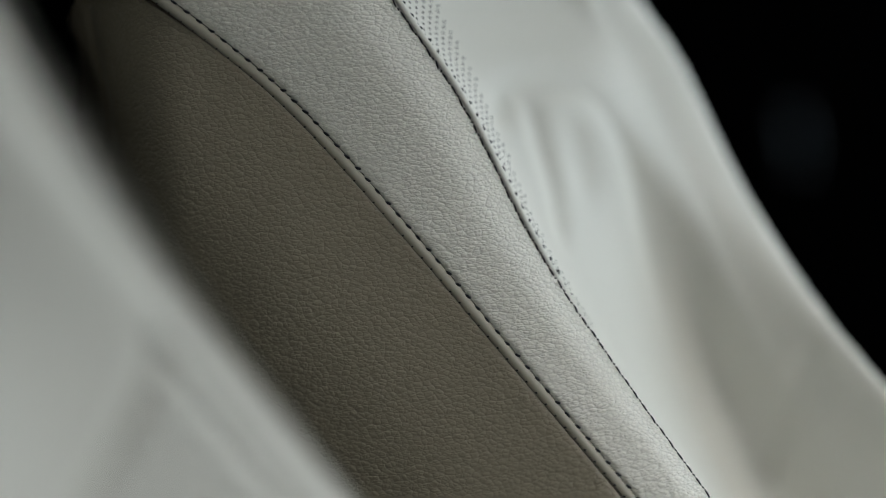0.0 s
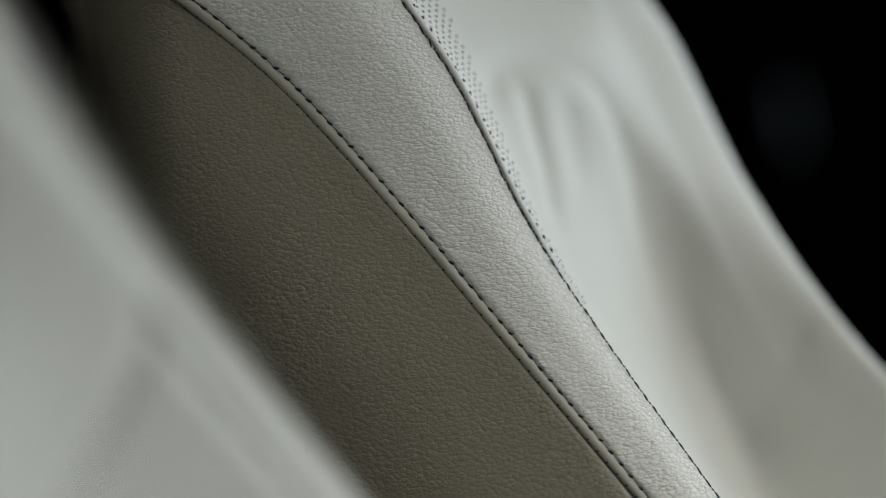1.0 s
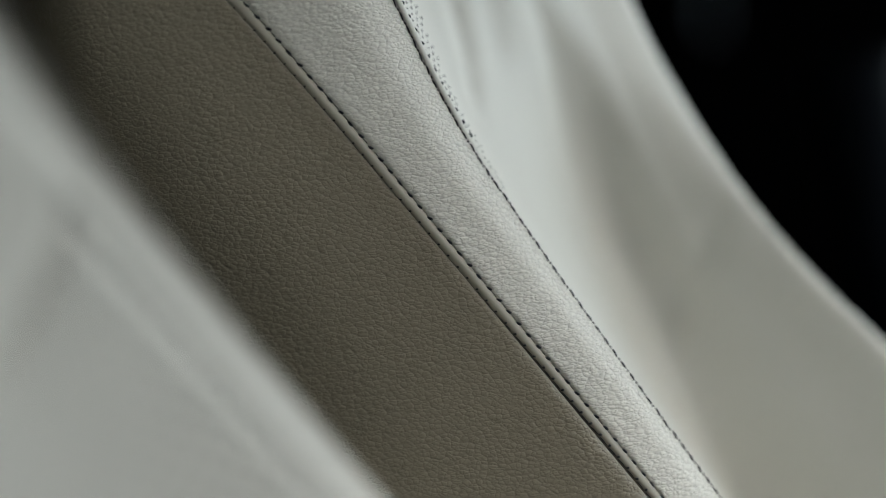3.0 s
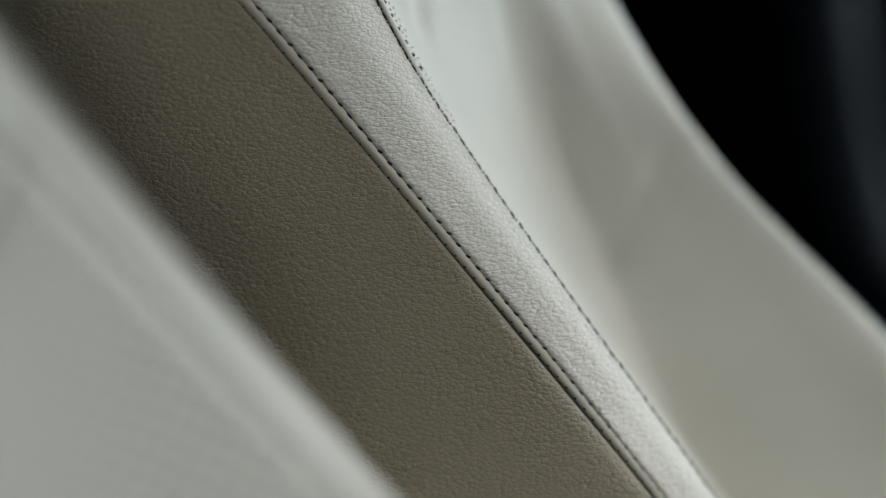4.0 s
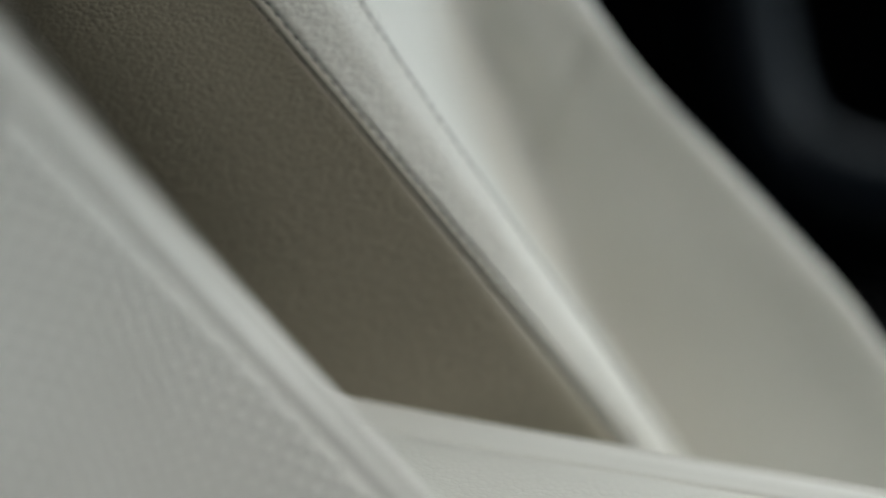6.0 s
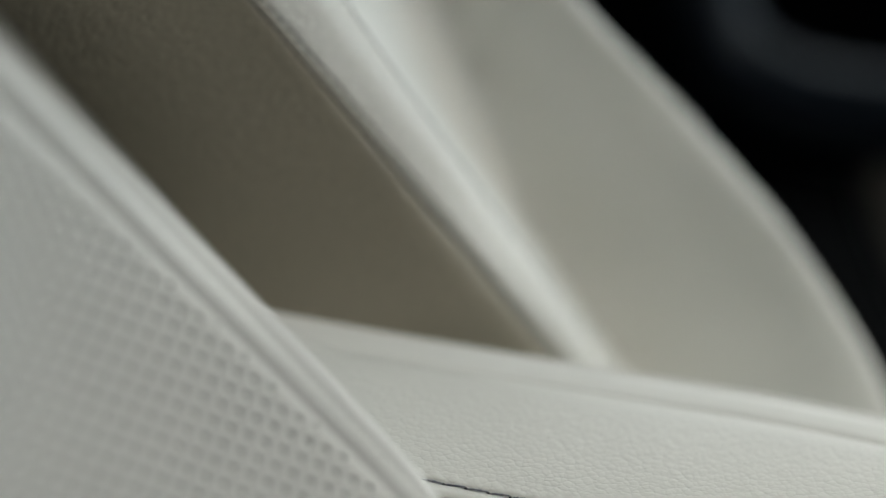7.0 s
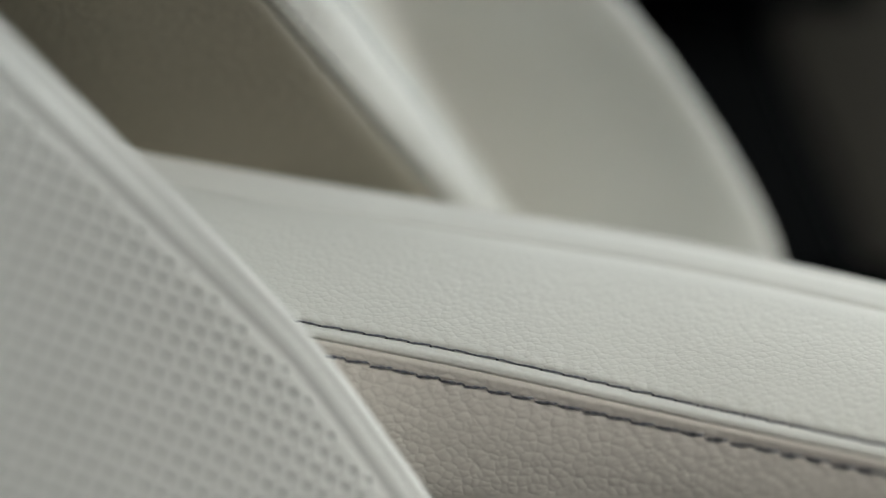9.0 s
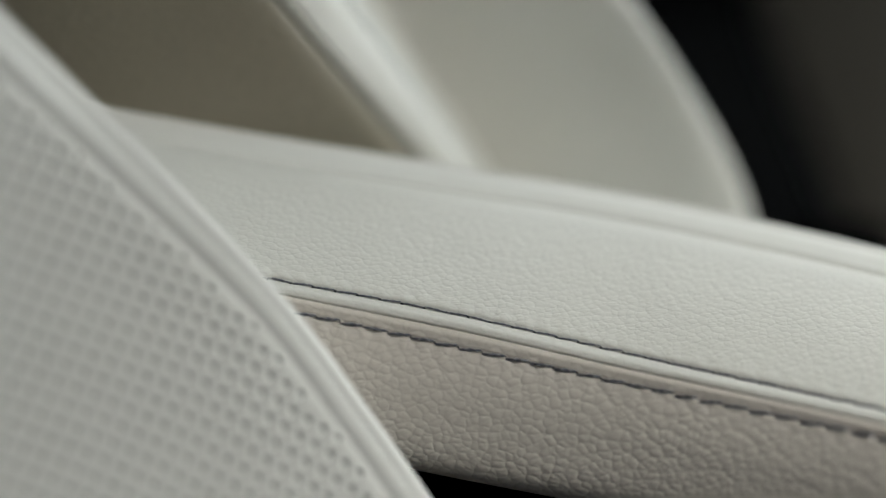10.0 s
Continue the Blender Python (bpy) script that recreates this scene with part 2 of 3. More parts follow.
def stitch_row(sheet, u, v0, v1, step, me, parent, lift=0.0003, slant=0.0, wobble=4.0, jitter=0.06, limit=300, aside=0.0, shift=0.0):
    """A row of single stitches, dots or dashes along a line of the sheet."""
    vs = evenly(sheet, u, v0, v1, step, shift)[:limit]
    rnd = random.Random(int(u * 100) + len(vs))
    line = u
    for v in vs:
        u = line + (aside + rnd.gauss(0, jitter * 0.001)) / reach(sheet, line, np.array([v]), 1 if aside >= 0 else -1)[0]
        p = sheet.point([u], [v], [lift])[0]
        n = Vector(sheet.normal([u], [v])[0])
        t = Vector((sheet.at([u], [v + 0.01]) - sheet.at([u], [v - 0.01]))[0]).normalized()
        side = n.cross(t).normalized()
        m = Matrix((t, side, n)).transposed().to_4x4()
        ob = new("stitch", me)
        ob.parent = parent
        ob.matrix_basis = Matrix.Translation(p) @ m @ Matrix.Rotation(radians(slant + rnd.gauss(0, wobble)), 4, "Z")


def perforated(name, sheet, u0, u1, v0, v1, pitch, hole, angle, mat, dark, parent, label="", lift=0.0004, deep=0.0004, inside=None, follow=None):
    """Perforated leather: a lattice of small square cells, each with a shallow round hole whose floor is coloured as a
    deep hole's shade.
    """
    vt, ut = np.linspace(v0, v1, 160), np.linspace(u0, u1, 60)
    mid = sheet.at(np.full_like(vt, (u0 + u1) / 2), vt)
    sv = np.concatenate([[0], np.cumsum(np.linalg.norm(np.diff(mid, axis=0), axis=1))])
    grid = sheet.at(*np.meshgrid(ut, vt, indexing="ij"))
    su = np.concatenate([np.zeros((1, len(vt))), np.cumsum(np.linalg.norm(np.diff(grid, axis=0), axis=2), 0)])
    wide, long = su[-1].max(), sv[-1]
    ca, sa = math.cos(radians(angle)), math.sin(radians(angle))
    reach = int((wide + long) / pitch) + 2
    sq = np.array([(-1, -1), (0, -1), (1, -1), (1, 0), (1, 1), (0, 1), (-1, 1), (-1, 0)], float) * pitch / 2
    ring = np.array([(math.cos(math.atan2(y, x)), math.sin(math.atan2(y, x))) for x, y in sq]) * hole / 2
    I, J = np.meshgrid(np.arange(-reach, reach), np.arange(-reach, reach), indexing="ij")
    cx, cy = (I * ca - J * sa).ravel() * pitch, (I * sa + J * ca).ravel() * pitch
    keep = (cx > pitch * 0.45) & (cy > pitch * 0.7) & (cy < long - pitch) & (cx < wide)
    cx, cy = cx[keep], cy[keep]
    jj = np.clip(np.searchsorted(sv, cy), 0, len(vt) - 1)
    keep = cx < su[-1][jj] - pitch
    if inside is not None:
        keep &= inside(cx, cy)
    cx, cy = cx[keep], cy[keep]
    rot2 = np.array([[ca, sa], [-sa, ca]])
    local = np.concatenate([sq, ring]) @ rot2
    s = cx[:, None] + local[None, :, 0]
    w = cy[:, None] + local[None, :, 1]
    V = np.interp(w, sv, vt)
    fj = np.clip((V - v0) / (v1 - v0) * (len(vt) - 1), 0, len(vt) - 1.001)
    U = np.empty_like(s)
    j0 = fj.astype(int)
    for c in np.unique(j0):
        at = j0 == c
        U[at] = np.interp(s[at], su[:, c], ut)
    N = sheet.normal(U, V)
    up = lift if follow is None else lift + follow(U, V)[..., None]
    P = sheet.at(U, V) + N * up
    low = P[:, 8:] - N[:, 8:] * deep
    verts = np.concatenate([P, P[:, 8:], low], 1)
    verts = verts.reshape(-1, 3)
    faces, slots = [], []
    flip = sheet.side > 0
    for c in range(len(cx)):
        o = c * 32
        for k in range(8):
            k2 = (k + 1) % 8
            f = (o + k, o + k2, o + 8 + k2, o + 8 + k)
            faces.append(f if flip else f[::-1])
            slots.append(0)
            f = (o + 16 + k, o + 16 + k2, o + 24 + k2, o + 24 + k)
            faces.append(f if flip else f[::-1])
            slots.append(1)
        f = tuple(o + 24 + k for k in range(8))
        faces.append(f if flip else f[::-1])
        slots.append(1)
    ob = mesh_object(name, verts, faces, [mat, dark], parent, label, slots)
    return tagged(ob, kind="stuff")


def close_off(sheet, rear, v1, mat, parent, label):
    """The unseen rear of an upholstered body, and the panels that close its two ends."""
    first, last = sheet.lines[0], sheet.lines[-1]
    behind = Sheet([last, rear, first], sheet.side)
    panel("rear_shell", behind, 0, 2, 24, 0, v1, 60, mat, parent, label)
    u = np.linspace(sheet.first, sheet.first + len(sheet.lines) - 1, 60)
    for v in (0.0, v1):
        ring = [*sheet.at(u, np.full(60, v)), *behind.at(np.linspace(0.05, 1.95, 20), np.full(20, v))]
        mid = np.mean(ring, axis=0)
        n = len(ring)
        mesh_object("end_panel", [*ring, mid], [(i, (i + 1) % n, n) for i in range(n)], mat, parent, smooth=False)


def box(bm, x0, x1, y0, y1, z0, z1, bevel=0.0):
    r = bmesh.ops.create_cube(bm, size=1.0, matrix=Matrix.Translation(((x0 + x1) / 2, (y0 + y1) / 2, (z0 + z1) / 2)) @ Matrix.Diagonal((x1 - x0, y1 - y0, z1 - z0, 1)))
    if bevel:
        edges = list({e for v in r["verts"] for e in v.link_edges})
        bmesh.ops.bevel(bm, geom=edges, offset=bevel, segments=3, profile=0.5, affect="EDGES")


def from_bm(name, bm, mat, parent=None, label=""):
    me = bpy.data.meshes.new(name)
    bm.to_mesh(me)
    bm.free()
    me.materials.append(mat)
    ob = new(name, me)
    if parent is not None:
        ob.parent = parent
    return tagged(ob, label)


# ---- the cabin: an assumed shell, mostly unseen, opened where the lamps need it ----
def cabin():
    def slab(name, mat, label, *boxes):
        bm = bmesh.new()
        for b in boxes:
            box(bm, *b)
        return tagged(from_bm(name, bm, mat, None, label), category=name.split("_")[0], kind="structure")

    slab("floor", black_carpet, "black carpeted cabin floor under the seats", (-1.3, 1.7, -0.9, 1.5, -0.05, 0.0))
    slab("wall_rear", black_trim, "unseen black cabin wall behind the seats", (-1.3, -1.25, -0.85, 1.45, 0.0, 1.35))
    slab("wall_near", black_trim, "unseen black cabin side wall, opened for a lamp",
         (-1.25, 1.6, -0.9, -0.85, 0.0, 0.70), (-1.25, 0.08, -0.9, -0.85, 0.70, 1.35), (1.02, 1.6, -0.9, -0.85, 0.70, 1.35), (0.08, 1.02, -0.9, -0.85, 1.28, 1.35))
    slab("wall_far", black_trim, "black cabin side wall beyond the seats, opened out of view for a lamp",
         (-1.25, 1.6, 1.45, 1.5, 0.0, 0.90), (-1.25, 0.25, 1.45, 1.5, 0.90, 1.35), (1.25, 1.6, 1.45, 1.5, 0.90, 1.35), (0.25, 1.25, 1.45, 1.5, 1.30, 1.35))
    slab("wall_front", black_trim, "unseen black front wall, opened for a lamp",
         (1.6, 1.65, -0.85, 1.45, 0.0, 0.72), (1.6, 1.65, -0.85, -0.15, 0.72, 1.35), (1.6, 1.65, 1.35, 1.45, 0.72, 1.35), (1.6, 1.65, -0.15, 1.35, 1.30, 1.35))
    # Opening placed so that its rear edge dims the seats' upper left.
    slab("ceiling", headliner, "unseen dark ceiling, its opening cut to shade the upper seats",
         (-1.3, 0.725, -0.9, 1.5, 1.35, 1.4), (1.25, 1.7, -0.9, 1.5, 1.35, 1.4), (0.725, 1.25, -0.9, -0.5, 1.35, 1.4), (0.725, 1.25, 0.04, 1.5, 1.35, 1.4))


cabin()

# ---- the far seat: backrest ----
seat = tagged(new("car_seat"), "reclined ivory leather car seat with dark stitching", "car seat", "leather seats")
BACKREST = [
    [(-0.1745, 0.3995, 0.6933), (-0.1442, 0.4048, 0.6668), (-0.1109, 0.4040, 0.6353), (-0.0788, 0.3980, 0.5974), (-0.0473, 0.3904, 0.5570), (-0.0074, 0.3679, 0.5124), (0.0286, 0.3452, 0.4724), (0.0640, 0.3477, 0.4170), (0.0881, 0.3393, 0.3864)],
    [(-0.1402, 0.3876, 0.7164), (-0.1095, 0.3927, 0.6922), (-0.0763, 0.3919, 0.6631), (-0.0447, 0.3866, 0.6274), (-0.0136, 0.3798, 0.5893), (0.0253, 0.3644, 0.5439), (0.0618, 0.3508, 0.4997), (0.1006, 0.3577, 0.4433), (0.1257, 0.3498, 0.4124)],
    [(-0.1162, 0.3882, 0.7356), (-0.0844, 0.3930, 0.7124), (-0.0505, 0.3919, 0.6844), (-0.0183, 0.3867, 0.6498), (0.0133, 0.3803, 0.6127), (0.0524, 0.3657, 0.5679), (0.0893, 0.3531, 0.5242), (0.1288, 0.3568, 0.4721), (0.1518, 0.3442, 0.4457)],
    [(-0.1123, 0.3899, 0.7391), (-0.0802, 0.3945, 0.7161), (-0.0460, 0.3934, 0.6883), (-0.0137, 0.3882, 0.6537), (0.0182, 0.3818, 0.6166), (0.0576, 0.3686, 0.5713), (0.0960, 0.3600, 0.5255), (0.1372, 0.3656, 0.4716), (0.1607, 0.3526, 0.4446)],
    [(-0.0928, 0.3891, 0.7432), (-0.0642, 0.3928, 0.7170), (-0.0333, 0.3918, 0.6881), (-0.0037, 0.3874, 0.6519), (0.0265, 0.3811, 0.6149), (0.0638, 0.3684, 0.5705), (0.1005, 0.3611, 0.5255), (0.1422, 0.3657, 0.4699), (0.1644, 0.3531, 0.4430)],
    [(-0.0574, 0.3878, 0.7505), (-0.0353, 0.3916, 0.7186), (-0.0101, 0.3917, 0.6878), (0.0146, 0.3883, 0.6485), (0.0418, 0.3818, 0.6113), (0.0752, 0.3696, 0.5685), (0.1089, 0.3644, 0.5250), (0.1518, 0.3671, 0.4661), (0.1716, 0.3550, 0.4393)],
    [(-0.0341, 0.3923, 0.7562), (-0.0161, 0.3970, 0.7201), (0.0056, 0.3976, 0.6873), (0.0274, 0.3939, 0.6455), (0.0527, 0.3862, 0.6080), (0.0836, 0.3736, 0.5660), (0.1154, 0.3691, 0.5234), (0.1592, 0.3702, 0.4621), (0.1776, 0.3584, 0.4352)],
    [(-0.0226, 0.4093, 0.7594), (-0.0053, 0.4136, 0.7217), (0.0155, 0.4149, 0.6881), (0.0365, 0.4142, 0.6463), (0.0624, 0.4169, 0.6014), (0.0980, 0.4278, 0.5469), (0.1382, 0.4398, 0.4899), (0.1855, 0.4302, 0.4243), (0.2056, 0.4139, 0.3948)],
    [(0.0189, 0.4557, 0.7687), (0.0329, 0.4594, 0.7267), (0.0475, 0.4409, 0.6914), (0.0647, 0.4475, 0.6539), (0.0881, 0.4631, 0.5928), (0.1151, 0.4623, 0.5359), (0.1458, 0.4583, 0.4818), (0.1843, 0.4262, 0.4273), (0.2029, 0.4076, 0.4000)],
    [(0.0283, 0.4628, 0.7702), (0.0474, 0.4658, 0.7261), (0.0649, 0.4628, 0.6946), (0.0854, 0.4552, 0.6512), (0.1153, 0.4534, 0.5956), (0.1571, 0.4456, 0.5406), (0.1920, 0.4291, 0.4998), (0.2318, 0.3964, 0.4464), (0.2478, 0.3746, 0.4164)],
    [(0.0396, 0.4899, 0.7750), (0.0651, 0.4922, 0.7265), (0.0839, 0.4869, 0.6980), (0.1081, 0.4692, 0.6477), (0.1427, 0.4480, 0.5974), (0.1970, 0.4317, 0.5444), (0.2320, 0.4057, 0.5071), (0.2679, 0.3756, 0.4529), (0.2768, 0.3408, 0.4030)],
    [(0.0142, 0.5441, 0.7669), (0.0398, 0.5464, 0.7181), (0.0587, 0.5410, 0.6895), (0.0831, 0.5233, 0.6389), (0.1179, 0.5020, 0.5883), (0.1725, 0.4856, 0.5350), (0.2077, 0.4594, 0.4975), (0.2438, 0.4291, 0.4429), (0.2527, 0.3941, 0.3927)],
]
back = Sheet(BACKREST[:7], -1.0)
middle = Sheet(BACKREST[6:], -1.0, 6)
END = len(BACKREST[0]) - 1


def side_lift(u, v):
    """The panel dips into the seam where it meets the piping, and rolls back past an upright seam near its upper rear
    corner, with an extra lean to darken that corner.
    """
    past = 1.65 - (v - 0.633) * 1.21 - u
    roll = np.clip(past + 1.1, 0, None)
    turn = np.where(roll < 1.6, roll**2, 2.56 + 3.2 * (roll - 1.6))
    # Extra lean bent into the panel so its upper rear turns from the light.
    dim_lean = 0.0012 * np.clip(past + 2.4, 0, None) ** 2
    return ditch(beside(back, 3.0, u, v), 0.0036, 0.0023) - dim_lean - 0.012 * turn + ditch(past * 0.033, 0.0012, 0.0016)


def bolster_lift(u, v):
    d = beside(back, 3.0, u, v)
    pull = 0.00012 * np.sin(v * 61 + np.sin(v * 23) * 2) * np.exp(-(((d - 0.006) / 0.004) ** 2))
    return ditch(d, 0.0019, 0.0022) + ditch(beside(back, 6.0, u, v), 0.0002, 0.0008) * np.clip((4.0 - v) / 1.2, 0, 1) + pull


def sunk_line(turns, width, fade=0.012):
    """A soft groove sewn along a line of the centre panel: a function giving its depth, 0 to 1, at any place of the panel."""
    t = np.linspace(0, len(turns) - 1, 110)
    line = spline([(u, v, 0.0) for u, v in turns], t)
    at = middle.at(line[:, 0], line[:, 1])
    run = np.concatenate([[0], np.cumsum(np.linalg.norm(np.diff(at, axis=0), axis=1))])
    strong = np.clip(np.minimum(run, run[-1] - run) / fade, 0, 1)

    def depth(p):
        flat = p.reshape(-1, 3)
        out = np.empty(len(flat))
        for i in range(0, len(flat), 4000):
            d = np.linalg.norm(flat[i:i + 4000, None] - at[None], axis=2)
            k = d.argmin(axis=1)
            out[i:i + 4000] = np.exp(-((d.min(axis=1) / width) ** 2)) * strong[k]
        return out.reshape(p.shape[:-1])
    return depth


ARCH = sunk_line([(6.78, 2.28), (7.0, 2.1), (7.25, 1.95), (7.52, 1.92), (7.82, 2.0), (8.05, 2.22), (8.12, 2.55), (8.05, 2.92), (7.92, 3.42), (7.88, 3.82), (7.82, 4.23)], 0.0055)
FLUTE = sunk_line([(7.25, 1.95), (7.32, 2.12), (7.25, 2.45), (7.15, 2.78), (6.88, 3.18)], 0.0042)
FAINT = sunk_line([(7.65, 2.12), (7.58, 2.5), (7.4, 3.05)], 0.0060)
CREASE = sunk_line([(9.6, 3.78), (9.2, 4.02), (8.82, 4.23), (8.4, 4.5), (7.98, 4.8)], 0.0050)


def centre_lift(u, v):
    """Grooves sewn in an arch with flutes under it, and a seam across the far bolster."""
    p = middle.at(u, v)
    return -0.0017 * ARCH(p) - 0.0017 * FLUTE(p) - 0.0011 * FAINT(p) - 0.0022 * CREASE(p)


fine_left = np.sort(np.concatenate([3 - np.geomspace(0.012, 3.0, 60), np.linspace(0.61, 2.23, 50)]))
fine_right = np.concatenate([3 + np.geomspace(0.012, 1.6, 55), 6 - np.geomspace(0.012, 1.3, 45)[::-1]])
panel("side_panel", back, 0, 3, 0, 0, END, 260, shaded_leather, seat, "pebbled leather side panel, coloured taupe for its shade", side_lift, np.append(fine_left, 3.0))
panel("bolster_panel", back, 3, 6, 0, 0, END, 300, lit_ivory_leather, seat, "ivory pebbled leather bolster", bolster_lift, np.concatenate([[3.0], fine_right, [6.0]]))
panel("centre_panel", middle, 6, 11, 160, 0, END, 220, ivory_smooth, seat, "ivory leather centre panel with sunk arched flutes", centre_lift)

cord_v = np.linspace(0, END, 300)
full = np.ones(300)
outer_piping = tube("piping", back.point(3.0 * full, cord_v, -0.0005 * full), 0.0017, piping_leather, seat, "taupe leather piping cord")
edge = back.at(6.0 * full, cord_v)
outward = edge - back.at(5.9 * full, cord_v)
outward /= np.linalg.norm(outward, axis=1, keepdims=True)
sink = np.clip((cord_v - 3.0) / 1.2, 0, 1)[:, None]
cord_line = edge + outward * (0.0010 - 0.0010 * sink) + back.normal(6.0 * full, cord_v) * (-0.0002 - 0.0036 * sink)
inner_piping = tube("piping", cord_line, 0.0010, ivory_smooth, seat, "ivory leather piping cord")
dash_stitch = stitch_mesh("stitch", 0.0027, 0.00028, thread)
small_stitch = stitch_mesh("stitch", 0.0021, 0.00046, thread)
thin_dash = stitch_mesh("stitch", 0.0034, 0.00018, thread)
bead_stitch = stitch_mesh("stitch", 0.0009, 0.00024, thread)
dark_dot = stitch_mesh("stitch", 0.0013, 0.00040, thread)
stitch_row(back, 3.0, 0.6, END - 0.6, 0.0044, small_stitch, outer_piping, 0.0001, 18, wobble=10, aside=0.0022)
stitch_row(back, 3.0, 0.6, END - 0.6, 0.0044, thin_dash, outer_piping, -0.0007, 6, aside=0.0021, shift=0.0022)
stitch_row(back, 3.0, 0.6, END - 0.6, 0.0042, dark_dot, outer_piping, 0.0002, 60, aside=-0.0020)
# Sunk dark dashes: the shadow in the seam groove, drawn as thread.
stitch_row(back, 3.0, 0.6, END - 0.6, 0.0042, thin_dash, outer_piping, -0.0003, 4, aside=-0.0021, shift=0.0021)
stitch_row(back, 6.0, 0.6, END - 0.6, 0.0043, dash_stitch, inner_piping, 0.0002, -4, wobble=5, jitter=0.12, aside=-0.0005)
stitch_row(back, 6.0, 0.6, END - 0.6, 0.0043, bead_stitch, inner_piping, 0.0001, 20, wobble=20, jitter=0.15, aside=-0.0004, shift=0.0021)
# Row of holes beside the piping, drawn as dark thread dots.
stitch_row(middle, 6.0, 0.4, 3.3, 0.0043, dark_dot, inner_piping, 0.0007, 0, wobble=8, aside=0.0030)


whole_back = Sheet(BACKREST, -1.0)
# The darkness of the gap is put into this rear's black colour.
close_off(whole_back, (np.asarray(BACKREST[0]) + np.asarray(BACKREST[-1])) / 2 + np.array([-0.16, 0.04, -0.16]), END, black_trim, seat, "rear of the backrest, coloured black for the dark gap beside it")


# ---- the far seat: cushion ----
CUSHION = [
    [(-0.0522, 0.2872, 0.4780), (0.0080, 0.2781, 0.4629), (0.0575, 0.2649, 0.4554), (0.1123, 0.2451, 0.4496), (0.1660, 0.2194, 0.4499), (0.2223, 0.1830, 0.4562), (0.2748, 0.1397, 0.4681)],
    [(-0.0495, 0.2721, 0.4888), (0.0080, 0.2633, 0.4744), (0.0553, 0.2506, 0.4673), (0.1076, 0.2316, 0.4618), (0.1588, 0.2071, 0.4622), (0.2125, 0.1724, 0.4682), (0.2626, 0.1312, 0.4796)],
    [(-0.0470, 0.2770, 0.5079), (0.0094, 0.2687, 0.4934), (0.0559, 0.2564, 0.4859), (0.1075, 0.2380, 0.4801), (0.1581, 0.2136, 0.4796), (0.2112, 0.1794, 0.4850), (0.2610, 0.1388, 0.4958)],
    [(-0.0453, 0.2866, 0.5243), (0.0108, 0.2787, 0.5094), (0.0573, 0.2666, 0.5014), (0.1088, 0.2486, 0.4952), (0.1595, 0.2241, 0.4938), (0.2129, 0.1900, 0.4987), (0.2630, 0.1493, 0.5089)],
    [(-0.0450, 0.2945, 0.5306), (0.0115, 0.2864, 0.5148), (0.0583, 0.2740, 0.5061), (0.1105, 0.2568, 0.5006), (0.1617, 0.2318, 0.4984), (0.2156, 0.1970, 0.5026), (0.2663, 0.1553, 0.5122)],
    [(-0.0461, 0.3160, 0.5343), (0.0128, 0.3090, 0.5190), (0.0616, 0.2968, 0.5100), (0.1161, 0.2796, 0.5046), (0.1699, 0.2546, 0.5029), (0.2265, 0.2182, 0.5063), (0.2796, 0.1737, 0.5147)],
    [(-0.0476, 0.3394, 0.5346), (0.0140, 0.3333, 0.5196), (0.0651, 0.3212, 0.5110), (0.1224, 0.3039, 0.5059), (0.1789, 0.2786, 0.5047), (0.2386, 0.2404, 0.5076), (0.2945, 0.1929, 0.5149)],
    [(-0.0487, 0.3499, 0.5299), (0.0144, 0.3442, 0.5152), (0.0667, 0.3321, 0.5077), (0.1254, 0.3147, 0.5030), (0.1833, 0.2894, 0.5027), (0.2445, 0.2503, 0.5054), (0.3018, 0.2013, 0.5122)],
    [(-0.0494, 0.3605, 0.5303), (0.0149, 0.3550, 0.5155), (0.0683, 0.3429, 0.5081), (0.1281, 0.3253, 0.5032), (0.1873, 0.2996, 0.5029), (0.2498, 0.2597, 0.5053), (0.3084, 0.2096, 0.5119)],
    [(-0.0511, 0.3699, 0.5233), (0.0149, 0.3642, 0.5081), (0.0696, 0.3518, 0.5003), (0.1311, 0.3336, 0.4953), (0.1918, 0.3073, 0.4950), (0.2560, 0.2663, 0.4976), (0.3160, 0.2148, 0.5045)],
    [(-0.0411, 0.3999, 0.4533), (0.0249, 0.3942, 0.4381), (0.0796, 0.3818, 0.4303), (0.1411, 0.3636, 0.4253), (0.2018, 0.3373, 0.4250), (0.2660, 0.2963, 0.4276), (0.3260, 0.2448, 0.4345)],
    [(-0.0311, 0.5299, 0.3583), (0.0349, 0.5242, 0.3431), (0.0896, 0.5118, 0.3333), (0.1511, 0.4936, 0.3278), (0.2118, 0.4673, 0.3272), (0.2760, 0.4263, 0.3296), (0.3360, 0.3748, 0.3363)],
]
pad = Sheet(CUSHION, -1.0)
CEND = len(CUSHION[0]) - 1


def pad_lift(u, v):
    """A felled seam: two ridges with a groove between them, and a stitched line on either side."""
    seam = -0.0009 * np.exp(-((u - 3.5) / 0.035) ** 2)
    ridge = 0.0004 * (np.exp(-((u - 3.27) / 0.13) ** 2) + np.exp(-((u - 3.73) / 0.13) ** 2))
    line = -0.0004 * np.exp(-((u - 3.0) / 0.05) ** 2) - 0.0009 * np.exp(-((u - 4.0) / 0.05) ** 2)
    pull = 0.00025 * np.sin(v * 60) * (np.exp(-((u - 2.9) / 0.12) ** 2) + np.exp(-((u - 4.1) / 0.12) ** 2))
    groove = -0.0012 * np.exp(-((u - 7.0) / 0.09) ** 2)
    return seam + ridge + line + pull + groove


